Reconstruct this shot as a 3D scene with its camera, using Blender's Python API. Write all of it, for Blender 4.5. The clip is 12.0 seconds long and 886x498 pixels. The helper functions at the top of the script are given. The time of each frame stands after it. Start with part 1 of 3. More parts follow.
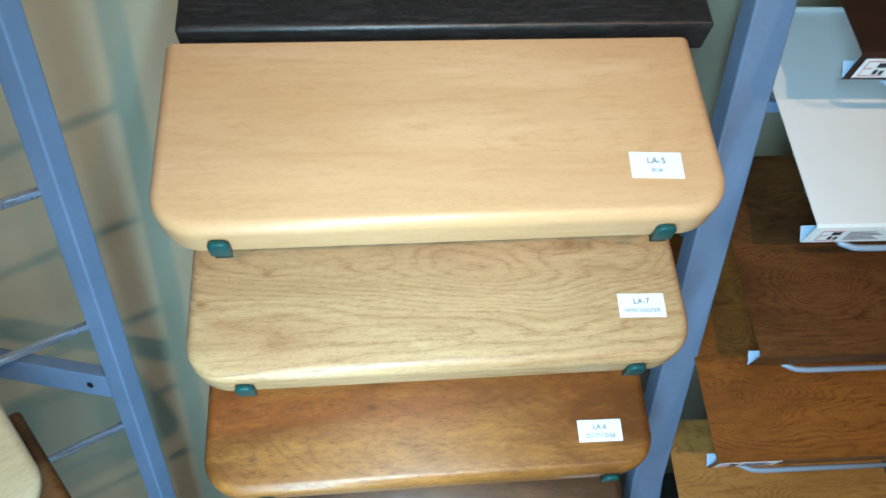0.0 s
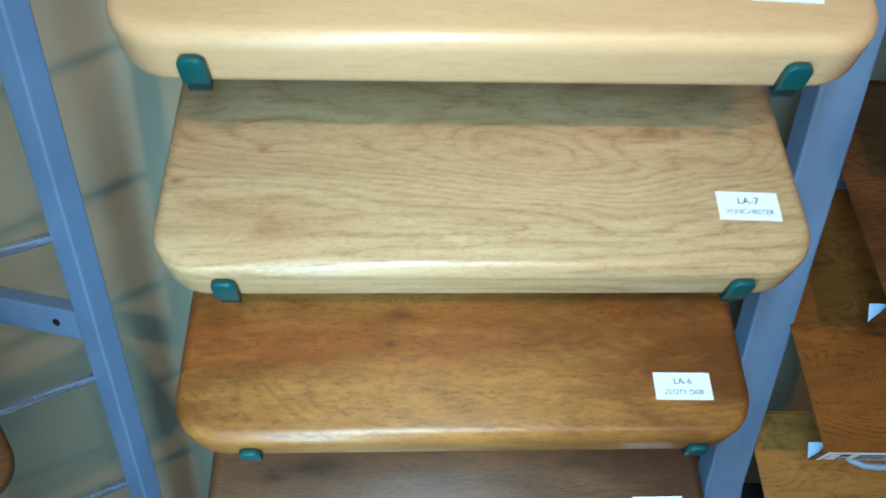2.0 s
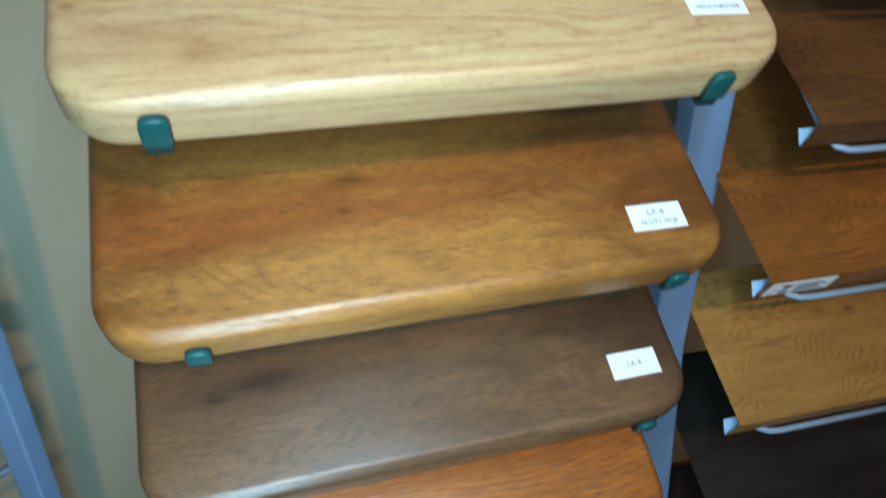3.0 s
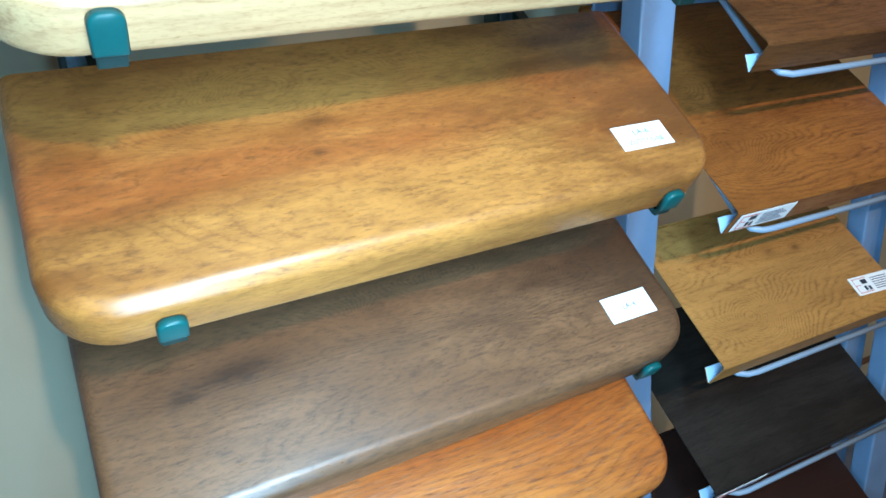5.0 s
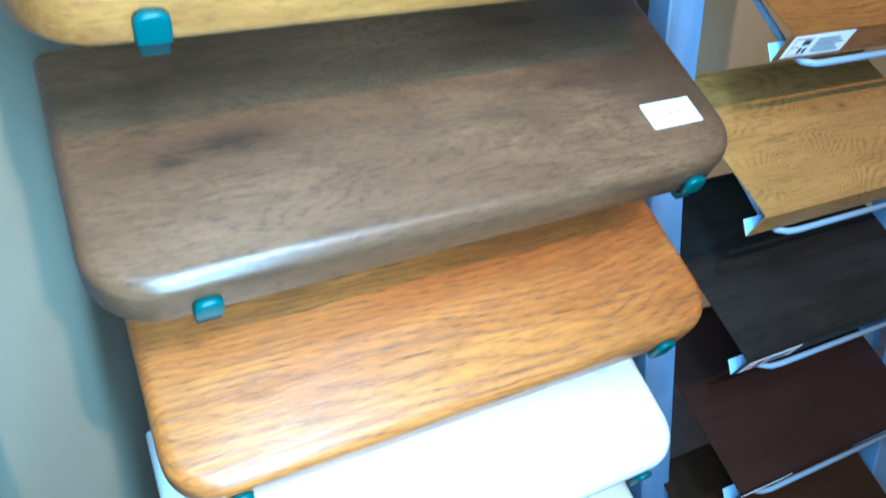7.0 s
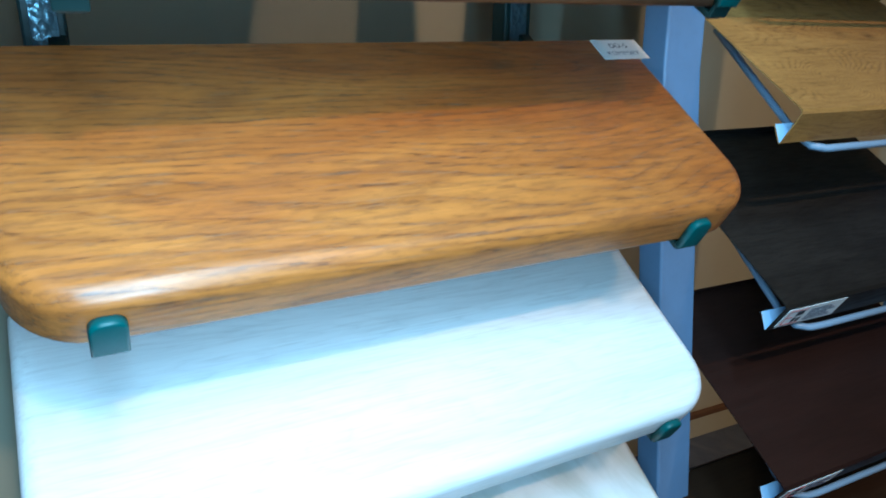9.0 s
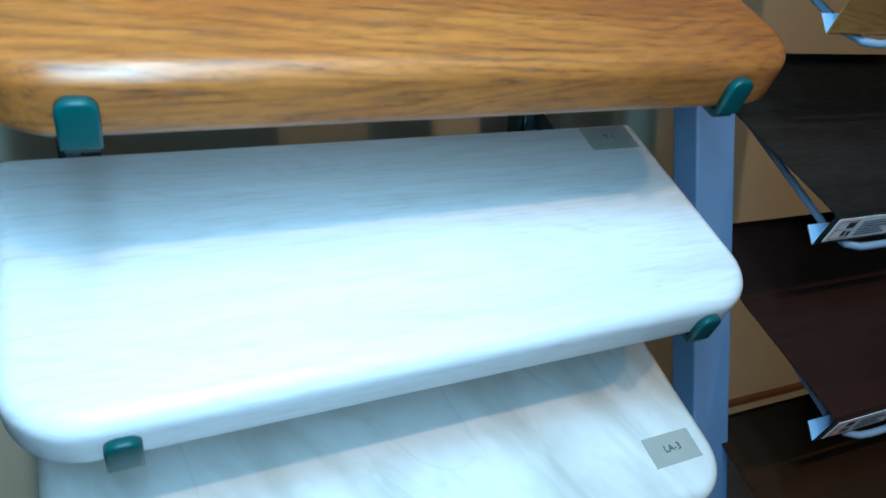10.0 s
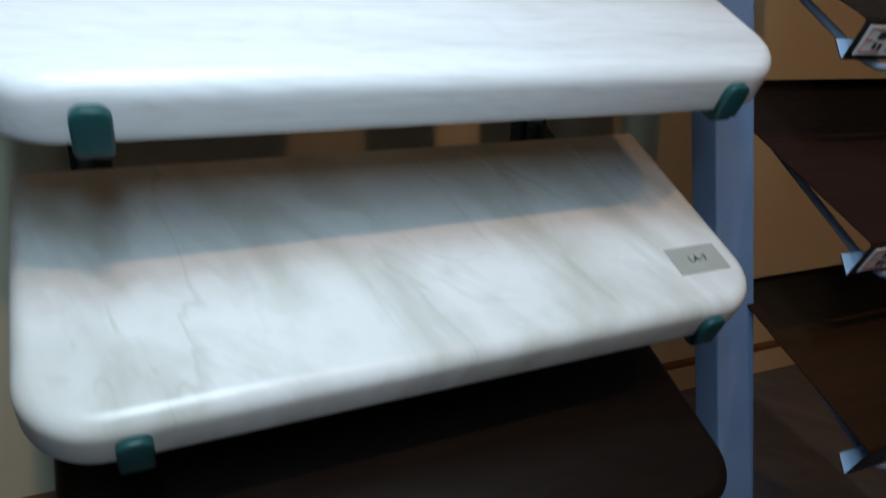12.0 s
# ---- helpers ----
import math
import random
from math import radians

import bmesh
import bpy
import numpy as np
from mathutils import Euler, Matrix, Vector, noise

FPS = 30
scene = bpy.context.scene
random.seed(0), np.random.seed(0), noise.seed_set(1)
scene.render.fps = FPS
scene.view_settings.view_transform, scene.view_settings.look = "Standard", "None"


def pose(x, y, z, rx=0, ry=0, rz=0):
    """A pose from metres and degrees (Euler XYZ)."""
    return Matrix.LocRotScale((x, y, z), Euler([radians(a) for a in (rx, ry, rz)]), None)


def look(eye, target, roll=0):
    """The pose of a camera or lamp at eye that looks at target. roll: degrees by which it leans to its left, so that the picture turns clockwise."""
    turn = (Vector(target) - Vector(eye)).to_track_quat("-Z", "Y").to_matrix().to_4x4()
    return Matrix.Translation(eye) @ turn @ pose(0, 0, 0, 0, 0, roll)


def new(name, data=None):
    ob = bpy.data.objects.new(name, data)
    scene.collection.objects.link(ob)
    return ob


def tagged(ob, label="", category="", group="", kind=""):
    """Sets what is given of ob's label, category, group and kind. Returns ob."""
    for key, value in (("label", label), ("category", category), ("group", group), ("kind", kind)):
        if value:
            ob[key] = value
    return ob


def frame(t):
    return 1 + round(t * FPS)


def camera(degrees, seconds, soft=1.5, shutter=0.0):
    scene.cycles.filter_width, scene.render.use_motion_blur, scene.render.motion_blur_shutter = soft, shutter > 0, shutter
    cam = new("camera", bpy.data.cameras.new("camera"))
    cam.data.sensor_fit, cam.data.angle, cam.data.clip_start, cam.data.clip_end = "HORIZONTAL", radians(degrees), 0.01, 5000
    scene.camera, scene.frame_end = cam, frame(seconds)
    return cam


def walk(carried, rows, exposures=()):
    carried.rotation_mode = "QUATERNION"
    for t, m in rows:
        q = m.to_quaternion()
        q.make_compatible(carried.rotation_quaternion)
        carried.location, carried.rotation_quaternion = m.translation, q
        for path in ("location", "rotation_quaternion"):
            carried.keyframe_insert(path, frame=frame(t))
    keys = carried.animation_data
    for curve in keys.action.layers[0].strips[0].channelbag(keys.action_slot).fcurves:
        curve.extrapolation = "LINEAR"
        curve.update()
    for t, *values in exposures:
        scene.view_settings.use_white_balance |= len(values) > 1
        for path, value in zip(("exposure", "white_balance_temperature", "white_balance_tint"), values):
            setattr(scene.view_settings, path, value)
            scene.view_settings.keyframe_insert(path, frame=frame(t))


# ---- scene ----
SPOT, COOL, BEAM = 5.6, 10.4, 155.0
AIM, SPREAD = 1.55, 90.0
WARM, CWHITE = (1.0, 0.64, 0.38), (0.54, 0.97, 1.27)
EXPOSURES = [(0.0, -0.03, 6550, 10), (1.0, -0.15, 6050, 8), (2.0, -0.22, 6150, 6), (3.0, -0.17, 6500, 8), (5.0, 0.72, 5850, 8), (6.5, 1.05, 5150, 4), (7.2, 1.02, 5050, 4), (9.0, 0.35, 5500, 4), (10.5, -0.05, 5900, 8), (12.0, -0.38, 7400, 24)]
SOFT, SHUTTER = 1.6, 0.5
cam = camera(63.3, 12.0, soft=SOFT, shutter=SHUTTER)
PATH = [
    (0, (-0.056, -0.753, 1.768), (0.105, 0.917, 0.68), 1.9),
    (0.5, (-0.05, -0.72, 1.711), (0.084, 0.974, 0.656), 2.0),
    (1, (-0.051, -0.685, 1.665), (0.077, 0.984, 0.57), 2.5),
    (1.5, (-0.046, -0.678, 1.614), (0.072, 0.998, 0.528), 2.6),
    (2, (-0.053, -0.687, 1.565), (0.022, 1.061, 0.595), 2.3),
    (2.5, (-0.104, -0.682, 1.49), (0.177, 1.062, 0.553), 1.3),
    (3, (-0.142, -0.668, 1.431), (0.362, 1.003, 0.453), 1.8),
    (3.2, (-0.154, -0.671, 1.4), (0.432, 0.981, 0.438), 1.6),
    (4.8, (-0.207, -0.631, 1.332), (0.602, 0.98, 0.465), -0.7),
    (5, (-0.206, -0.628, 1.334), (0.601, 0.989, 0.478), -0.9),
    (5.5, (-0.206, -0.628, 1.329), (0.61, 0.995, 0.491), -0.8),
    (6, (-0.206, -0.628, 1.289), (0.607, 0.997, 0.453), -0.2),
    (6.5, (-0.213, -0.621, 1.234), (0.59, 0.979, 0.343), -0.1),
    (7, (-0.217, -0.623, 1.191), (0.553, 0.957, 0.236), -0.0),
    (7.2, (-0.218, -0.621, 1.17), (0.571, 0.946, 0.21), 0.7),
    (8.8, (-0.197, -0.586, 0.964), (0.693, 1.08, 0.307), 2.4),
    (9, (-0.191, -0.585, 0.951), (0.688, 1.093, 0.309), 1.8),
    (9.5, (-0.183, -0.587, 0.902), (0.628, 1.128, 0.268), 1.3),
    (10, (-0.175, -0.586, 0.841), (0.632, 1.149, 0.259), 1.3),
    (10.5, (-0.176, -0.59, 0.805), (0.621, 1.173, 0.298), 1.1),
    (11, (-0.174, -0.594, 0.791), (0.617, 1.176, 0.299), 0.8),
    (11.5, (-0.17, -0.604, 0.759), (0.544, 1.173, 0.183), 0.4),
    (12, (-0.175, -0.596, 0.674), (0.618, 1.162, 0.144), 0.4),
]
walk(cam, [(t, look(eye, target, roll)) for t, eye, target, roll in PATH], EXPOSURES)

# ---- light ----
def area(name, m, sx, sy, watts, color, shape="RECTANGLE"):
    d = bpy.data.lights.new(name, "AREA")
    d.shape, d.size, d.size_y, d.energy, d.color = shape, sx, sy, watts, color
    ob = new(name, d)
    ob.matrix_world = m
    return ob


world = bpy.data.worlds.new("world")
scene.world = world
world.use_nodes = True
world.node_tree.nodes["Background"].inputs[0].default_value = (0.5, 0.6, 0.7, 1)
world.node_tree.nodes["Background"].inputs[1].default_value = 0.02
# two warm showroom spots under the ceiling, in front of the racks
for x, watts in ((0.07, SPOT), (0.95, SPOT * 0.58)):
    spot = area("ceiling_spot", look((x, -2.30, 2.82), (0.6 * x, -0.1, AIM)), 0.06, 0.06, watts, WARM, "DISK")
    spot.data.spread = radians(SPREAD)
# fixed cool white strips added along the camera's way, standing in for the torch that moves with it: upper end, lower
# end, turn and tilt of its beam, share of its power
TORCH = [
    ((-0.025, -0.80, 1.88), (-0.085, -0.72, 1.44), 14.0, 28.0, 1.12),
    ((-0.180, -0.70, 1.43), (-0.208, -0.66, 1.17), 13.0, 25.0, 0.62),
    ((-0.200, -0.65, 1.16), (-0.168, -0.63, 0.76), 12.0, 18.0, 0.58),
]
for top, low, turn, dip, share in TORCH:
    top, low = Vector(top), Vector(low)
    back = -Vector((math.sin(radians(turn)) * math.cos(radians(dip)), math.cos(radians(turn)) * math.cos(radians(dip)), -math.sin(radians(dip))))
    along = top - low
    along = (along - back * along.dot(back)).normalized()
    tilt = Matrix((along.cross(back), along, back)).transposed().to_4x4()
    strip = area("torch_stand_in", Matrix.Translation((top + low) / 2) @ tilt, 0.02, (top - low).length * 0.97, COOL * share * (top - low).length, CWHITE)
    strip.data.spread = radians(BEAM)


# ---- materials ----
def material(name, rough=0.5, metal=0.0, coat=0.0):
    m = bpy.data.materials.new(name)
    m.use_nodes = True
    nt = m.node_tree
    b = nt.nodes["Principled BSDF"]
    b.inputs["Roughness"].default_value = rough
    b.inputs["Metallic"].default_value = metal
    b.inputs["Coat Weight"].default_value = coat
    b.inputs["Coat Roughness"].default_value = 0.15
    return m, nt, b


def node(nt, kind, **values):
    n = nt.nodes.new(kind)
    for key, v in values.items():
        n.inputs[key.replace("_", " ")].default_value = v
    return n


def coords(nt, scale, seed=0.0):
    tc = nt.nodes.new("ShaderNodeTexCoord")
    mp = nt.nodes.new("ShaderNodeMapping")
    mp.inputs["Scale"].default_value = scale
    mp.inputs["Location"].default_value = (seed * 1.37, seed * 0.71, seed * 2.3)
    nt.links.new(tc.outputs["Object"], mp.inputs["Vector"])
    return mp.outputs["Vector"]


def noise_tex(nt, vec, scale, detail=4.0, rough=0.55, distort=0.0):
    n = node(nt, "ShaderNodeTexNoise", Scale=scale, Detail=detail, Roughness=rough, Distortion=distort)
    nt.links.new(vec, n.inputs["Vector"])
    return n.outputs["Fac"]


def ramp(nt, fac, stops):
    r = nt.nodes.new("ShaderNodeValToRGB")
    e = r.color_ramp.elements
    while len(e) < len(stops):
        e.new(0.5)
    for el, (pos, col) in zip(e, stops):
        el.position = pos
        el.color = (*col, 1) if len(col) == 3 else col
    nt.links.new(fac, r.inputs["Fac"])
    return r.outputs["Color"]


def mixed(nt, fac, a, b, mode="MIX"):
    n = nt.nodes.new("ShaderNodeMix")
    n.data_type, n.blend_type = "RGBA", mode
    for sock, v in ((n.inputs["Factor"], fac), (n.inputs["A"], a), (n.inputs["B"], b)):
        if isinstance(v, bpy.types.NodeSocket):
            nt.links.new(v, sock)
        elif isinstance(v, tuple):
            sock.default_value = (*v, 1)
        else:
            sock.default_value = v
    return n.outputs["Result"]


def bump(nt, b, height, strength, distance=0.001):
    n = node(nt, "ShaderNodeBump", Strength=strength, Distance=distance)
    nt.links.new(height, n.inputs["Height"])
    nt.links.new(n.outputs["Normal"], b.inputs["Normal"])


def grey(v):
    return (v, v, v)


def math_node(nt, op, a, b=0.0):
    n = nt.nodes.new("ShaderNodeMath")
    n.operation = op
    for sock, v in zip(n.inputs, (a, b)):
        if isinstance(v, bpy.types.NodeSocket):
            nt.links.new(v, sock)
        else:
            sock.default_value = v
    return n.outputs[0]


def wood(name, light, dark, pore, figure=0.5, rings=7.0, streak=0.4, cloud=0.3, rough=0.33, seed=0.0, pores=0.6, relief=0.15, eyes=(), wide=(3.0, 15.0), blotch=(5, 12), straight=1.0, tint=None, gloss=0.5, grain=(34, 300), mottle=0.0, glints=None, ragged=0.8, speck=(170, 640), bands=0.0, keep=0.15):
    """Wood decor along x: slow clouds of tone, growth rings that arch and close round eyes, streaks and short pores.
    eyes: x, y, radius, how far the rings bend, how dark the heart is, how far it is drawn out along the grain."""
    m, nt, b = material(name, rough)
    slow = noise_tex(nt, coords(nt, (*blotch, 12), seed), 1.0, 4.0, 0.6, 0.3)
    field = noise_tex(nt, coords(nt, (*wide, 15), seed + 0.4), 1.0, 3.0, 0.45, 0.5)
    own = nt.nodes.new("ShaderNodeTexCoord")
    axes = nt.nodes.new("ShaderNodeSeparateXYZ")
    nt.links.new(own.outputs["Object"], axes.inputs[0])
    field = math_node(nt, "ADD", field, math_node(nt, "MULTIPLY", axes.outputs["Y"], straight))
    warp = noise_tex(nt, coords(nt, (14, 40, 40), seed + 1.7), 1.0, 3.0, 0.5)
    spots = None
    for kx, ky, kr, bend, heart, drawn in eyes:
        tc = nt.nodes.new("ShaderNodeTexCoord")
        mp = nt.nodes.new("ShaderNodeMapping")
        mp.inputs["Location"].default_value = (-kx / drawn, -ky, 0)
        mp.inputs["Scale"].default_value = (1 / drawn, 1, 0)
        nt.links.new(tc.outputs["Object"], mp.inputs["Vector"])
        ln = nt.nodes.new("ShaderNodeVectorMath")
        ln.operation = "LENGTH"
        nt.links.new(mp.outputs["Vector"], ln.inputs[0])
        d = math_node(nt, "DIVIDE", ln.outputs["Value"], kr)
        d = math_node(nt, "MULTIPLY", d, math_node(nt, "ADD", 0.80, math_node(nt, "MULTIPLY", warp, 0.4)))
        near = math_node(nt, "DIVIDE", 1.0, math_node(nt, "ADD", 1.0, math_node(nt, "MULTIPLY", d, d)))
        field = math_node(nt, "ADD", field, math_node(nt, "MULTIPLY", near, bend))
        spot = math_node(nt, "MULTIPLY", math_node(nt, "POWER", near, 4.0), heart)
        spots = spot if spots is None else math_node(nt, "ADD", spots, spot)
    b.inputs["Specular IOR Level"].default_value = gloss
    fine = noise_tex(nt, coords(nt, (*grain, grain[1]), seed), 1.0, 5.0, 0.62, 0.25)
    long = noise_tex(nt, coords(nt, (3.0, 60, 60), seed + 3), 1.0, 4.0, 0.6, 0.6)
    dots = noise_tex(nt, coords(nt, (*speck, speck[1]), seed + 7), 1.0, 3.0, 0.6)
    wob = math_node(nt, "ADD", math_node(nt, "MULTIPLY", field, rings * 2.2), math_node(nt, "MULTIPLY", fine, ragged))
    saw = math_node(nt, "FRACT", wob)
    ring = ramp(nt, saw, [(0.0, grey(0.9 * figure)), (0.10, grey(0.25 * figure)), (0.55, grey(0.0)), (0.93, grey(0.55 * figure)), (1.0, grey(figure))])
    broken = noise_tex(nt, coords(nt, (8, 60, 60), seed + 13), 1.0, 4.0, 0.6)
    ring = math_node(nt, "MULTIPLY", ring, ramp(nt, broken, [(0.36, grey(keep)), (0.58, grey(1))]))
    c = mixed(nt, ramp(nt, slow, [(0.40, grey(0)), (0.61, grey(cloud))]), light, dark)
    if bands:
        stripe = noise_tex(nt, coords(nt, (0.9, 26, 26), seed + 15), 1.0, 3.0, 0.5, 0.3)
        c = mixed(nt, ramp(nt, stripe, [(0.42, grey(0)), (0.58, grey(bands))]), c, dark)
    if tint is not None:
        wash = noise_tex(nt, coords(nt, (3.5, 9, 9), seed + 11), 1.0, 3.0, 0.5, 0.4)
        c = mixed(nt, ramp(nt, wash, [(0.42, grey(0)), (0.62, grey(tint[3]))]), c, tint[:3])
    if mottle:
        patch = noise_tex(nt, coords(nt, (26, 75, 75), seed + 5), 1.0, 6.0, 0.68, 0.5)
        c = mixed(nt, ramp(nt, patch, [(0.44, grey(0)), (0.66, grey(mottle))]), c, dark)
        c = mixed(nt, ramp(nt, patch, [(0.30, grey(mottle * 0.55)), (0.47, grey(0))]), c, tuple(min(v * 1.35, 0.9) for v in light))
    c = mixed(nt, math_node(nt, "MULTIPLY", ring, math_node(nt, "ADD", 0.35, fine)), c, dark)
    c = mixed(nt, ramp(nt, long, [(0.45, grey(0)), (0.70, grey(streak))]), c, dark)
    c = mixed(nt, ramp(nt, fine, [(0.50, grey(0)), (0.70, grey(pores * 0.8))]), c, pore)
    dash = math_node(nt, "MULTIPLY", ramp(nt, dots, [(0.52, grey(0)), (0.62, grey(pores))]), math_node(nt, "ADD", 0.45, ring))
    c = mixed(nt, math_node(nt, "MINIMUM", dash, 1.0), c, pore)
    if spots is not None:
        c = mixed(nt, math_node(nt, "MINIMUM", math_node(nt, "MULTIPLY", spots, math_node(nt, "ADD", 0.3, math_node(nt, "MULTIPLY", fine, 1.4))), 0.8), c, pore)
    # greyish dashes in the dark grain: light caught by open pores, put into the colour
    if glints is not None:
        bits = noise_tex(nt, coords(nt, (45, 600, 600), seed + 9), 1.0, 4.0, 0.65)
        pore_glint = math_node(nt, "MULTIPLY", ramp(nt, bits, [(0.52, grey(0)), (0.60, grey(1))]), ramp(nt, ring, [(0.12, grey(0)), (0.45, grey(glints[3]))]))
        c = mixed(nt, pore_glint, c, glints[:3])
    nt.links.new(c, b.inputs["Base Color"])
    nt.links.new(ramp(nt, fine, [(0.3, grey(max(rough - 0.05, 0.05))), (0.7, grey(rough + 0.12))]), b.inputs["Roughness"])
    bump(nt, b, fine, relief, 0.0006)
    return m


def speckled(name, color, amount=0.12, rough=0.4, metal=0.0, scale=14.0, relief=0.04, gloss=0.5):
    """Paint or plastic with slight blotches, smudges and a fine orange-peel skin."""
    m, nt, b = material(name, rough, metal)
    b.inputs["Specular IOR Level"].default_value = gloss
    n1 = noise_tex(nt, coords(nt, (1, 1, 1), 1.0), scale, 4.0)
    n2 = noise_tex(nt, coords(nt, (1, 1, 1), 5.0), scale * 14, 3.0)
    dark = tuple(v * (1 - amount * 2) for v in color)
    c = mixed(nt, ramp(nt, n1, [(0.35, grey(0)), (0.75, grey(0.8))]), color, dark)
    c = mixed(nt, ramp(nt, n2, [(0.5, grey(0)), (0.8, grey(0.35))]), c, dark)
    nt.links.new(c, b.inputs["Base Color"])
    nt.links.new(ramp(nt, n1, [(0.3, grey(rough * 0.85)), (0.7, grey(min(rough * 1.25, 1)))]), b.inputs["Roughness"])
    bump(nt, b, n2, relief, 0.0006)
    return m


def hammered(name, color):
    """Glossy enamel with a hammered, dimpled skin."""
    m, nt, b = material(name, 0.30, 0.7)
    cells = node(nt, "ShaderNodeTexVoronoi", Scale=190.0)
    nt.links.new(coords(nt, (1, 1, 0.8), 2.0), cells.inputs["Vector"])
    n = noise_tex(nt, coords(nt, (1, 1, 1), 3.0), 120, 3.0)
    c = mixed(nt, ramp(nt, n, [(0.4, grey(0)), (0.7, grey(0.6))]), color, tuple(v * 0.5 for v in color))
    nt.links.new(c, b.inputs["Base Color"])
    bump(nt, b, math_node(nt, "ADD", cells.outputs["Distance"], n), 0.7, 0.002)
    return m


def plain(name, color, rough=0.6):
    m, nt, b = material(name, rough)
    b.inputs["Base Color"].default_value = (*color, 1)
    return m


def marble(name, base, vein, tint, seed=0.0, rough=0.3):
    """Cloudy marble decor with soft slanting veins."""
    m, nt, b = material(name, rough)
    tc = nt.nodes.new("ShaderNodeTexCoord")
    mp = nt.nodes.new("ShaderNodeMapping")
    mp.vector_type = "POINT"
    mp.inputs["Rotation"].default_value = (0, 0, radians(66))
    mp.inputs["Scale"].default_value = (1, 1, 1)
    nt.links.new(tc.outputs["Object"], mp.inputs["Vector"])
    mp2 = nt.nodes.new("ShaderNodeMapping")
    mp2.inputs["Scale"].default_value = (8.0, 19.0, 10.0)
    mp2.inputs["Location"].default_value = (seed, seed * 2, 0)
    nt.links.new(mp.outputs["Vector"], mp2.inputs["Vector"])
    v = mp2.outputs["Vector"]
    n1 = noise_tex(nt, v, 1.0, 4.0, 0.55, 0.5)
    n2 = noise_tex(nt, v, 0.8, 3.0, 0.5, 0.9)
    n4 = noise_tex(nt, v, 0.6, 2.0, 0.5, 0.2)
    n3 = noise_tex(nt, coords(nt, (1, 1, 1), seed), 45, 5.0)
    c = mixed(nt, ramp(nt, n1, [(0.44, grey(0)), (0.72, grey(0.95))]), base, tint)
    line = ramp(nt, n2, [(0.0, grey(0)), (0.455, grey(0)), (0.490, grey(0.35)), (0.510, grey(0.05)), (1.0, grey(0))])
    c = mixed(nt, math_node(nt, "MULTIPLY", line, ramp(nt, n4, [(0.42, grey(0)), (0.60, grey(1))])), c, vein)
    c = mixed(nt, ramp(nt, n3, [(0.48, grey(0)), (0.8, grey(0.30))]), c, tint)
    nt.links.new(c, b.inputs["Base Color"])
    return m


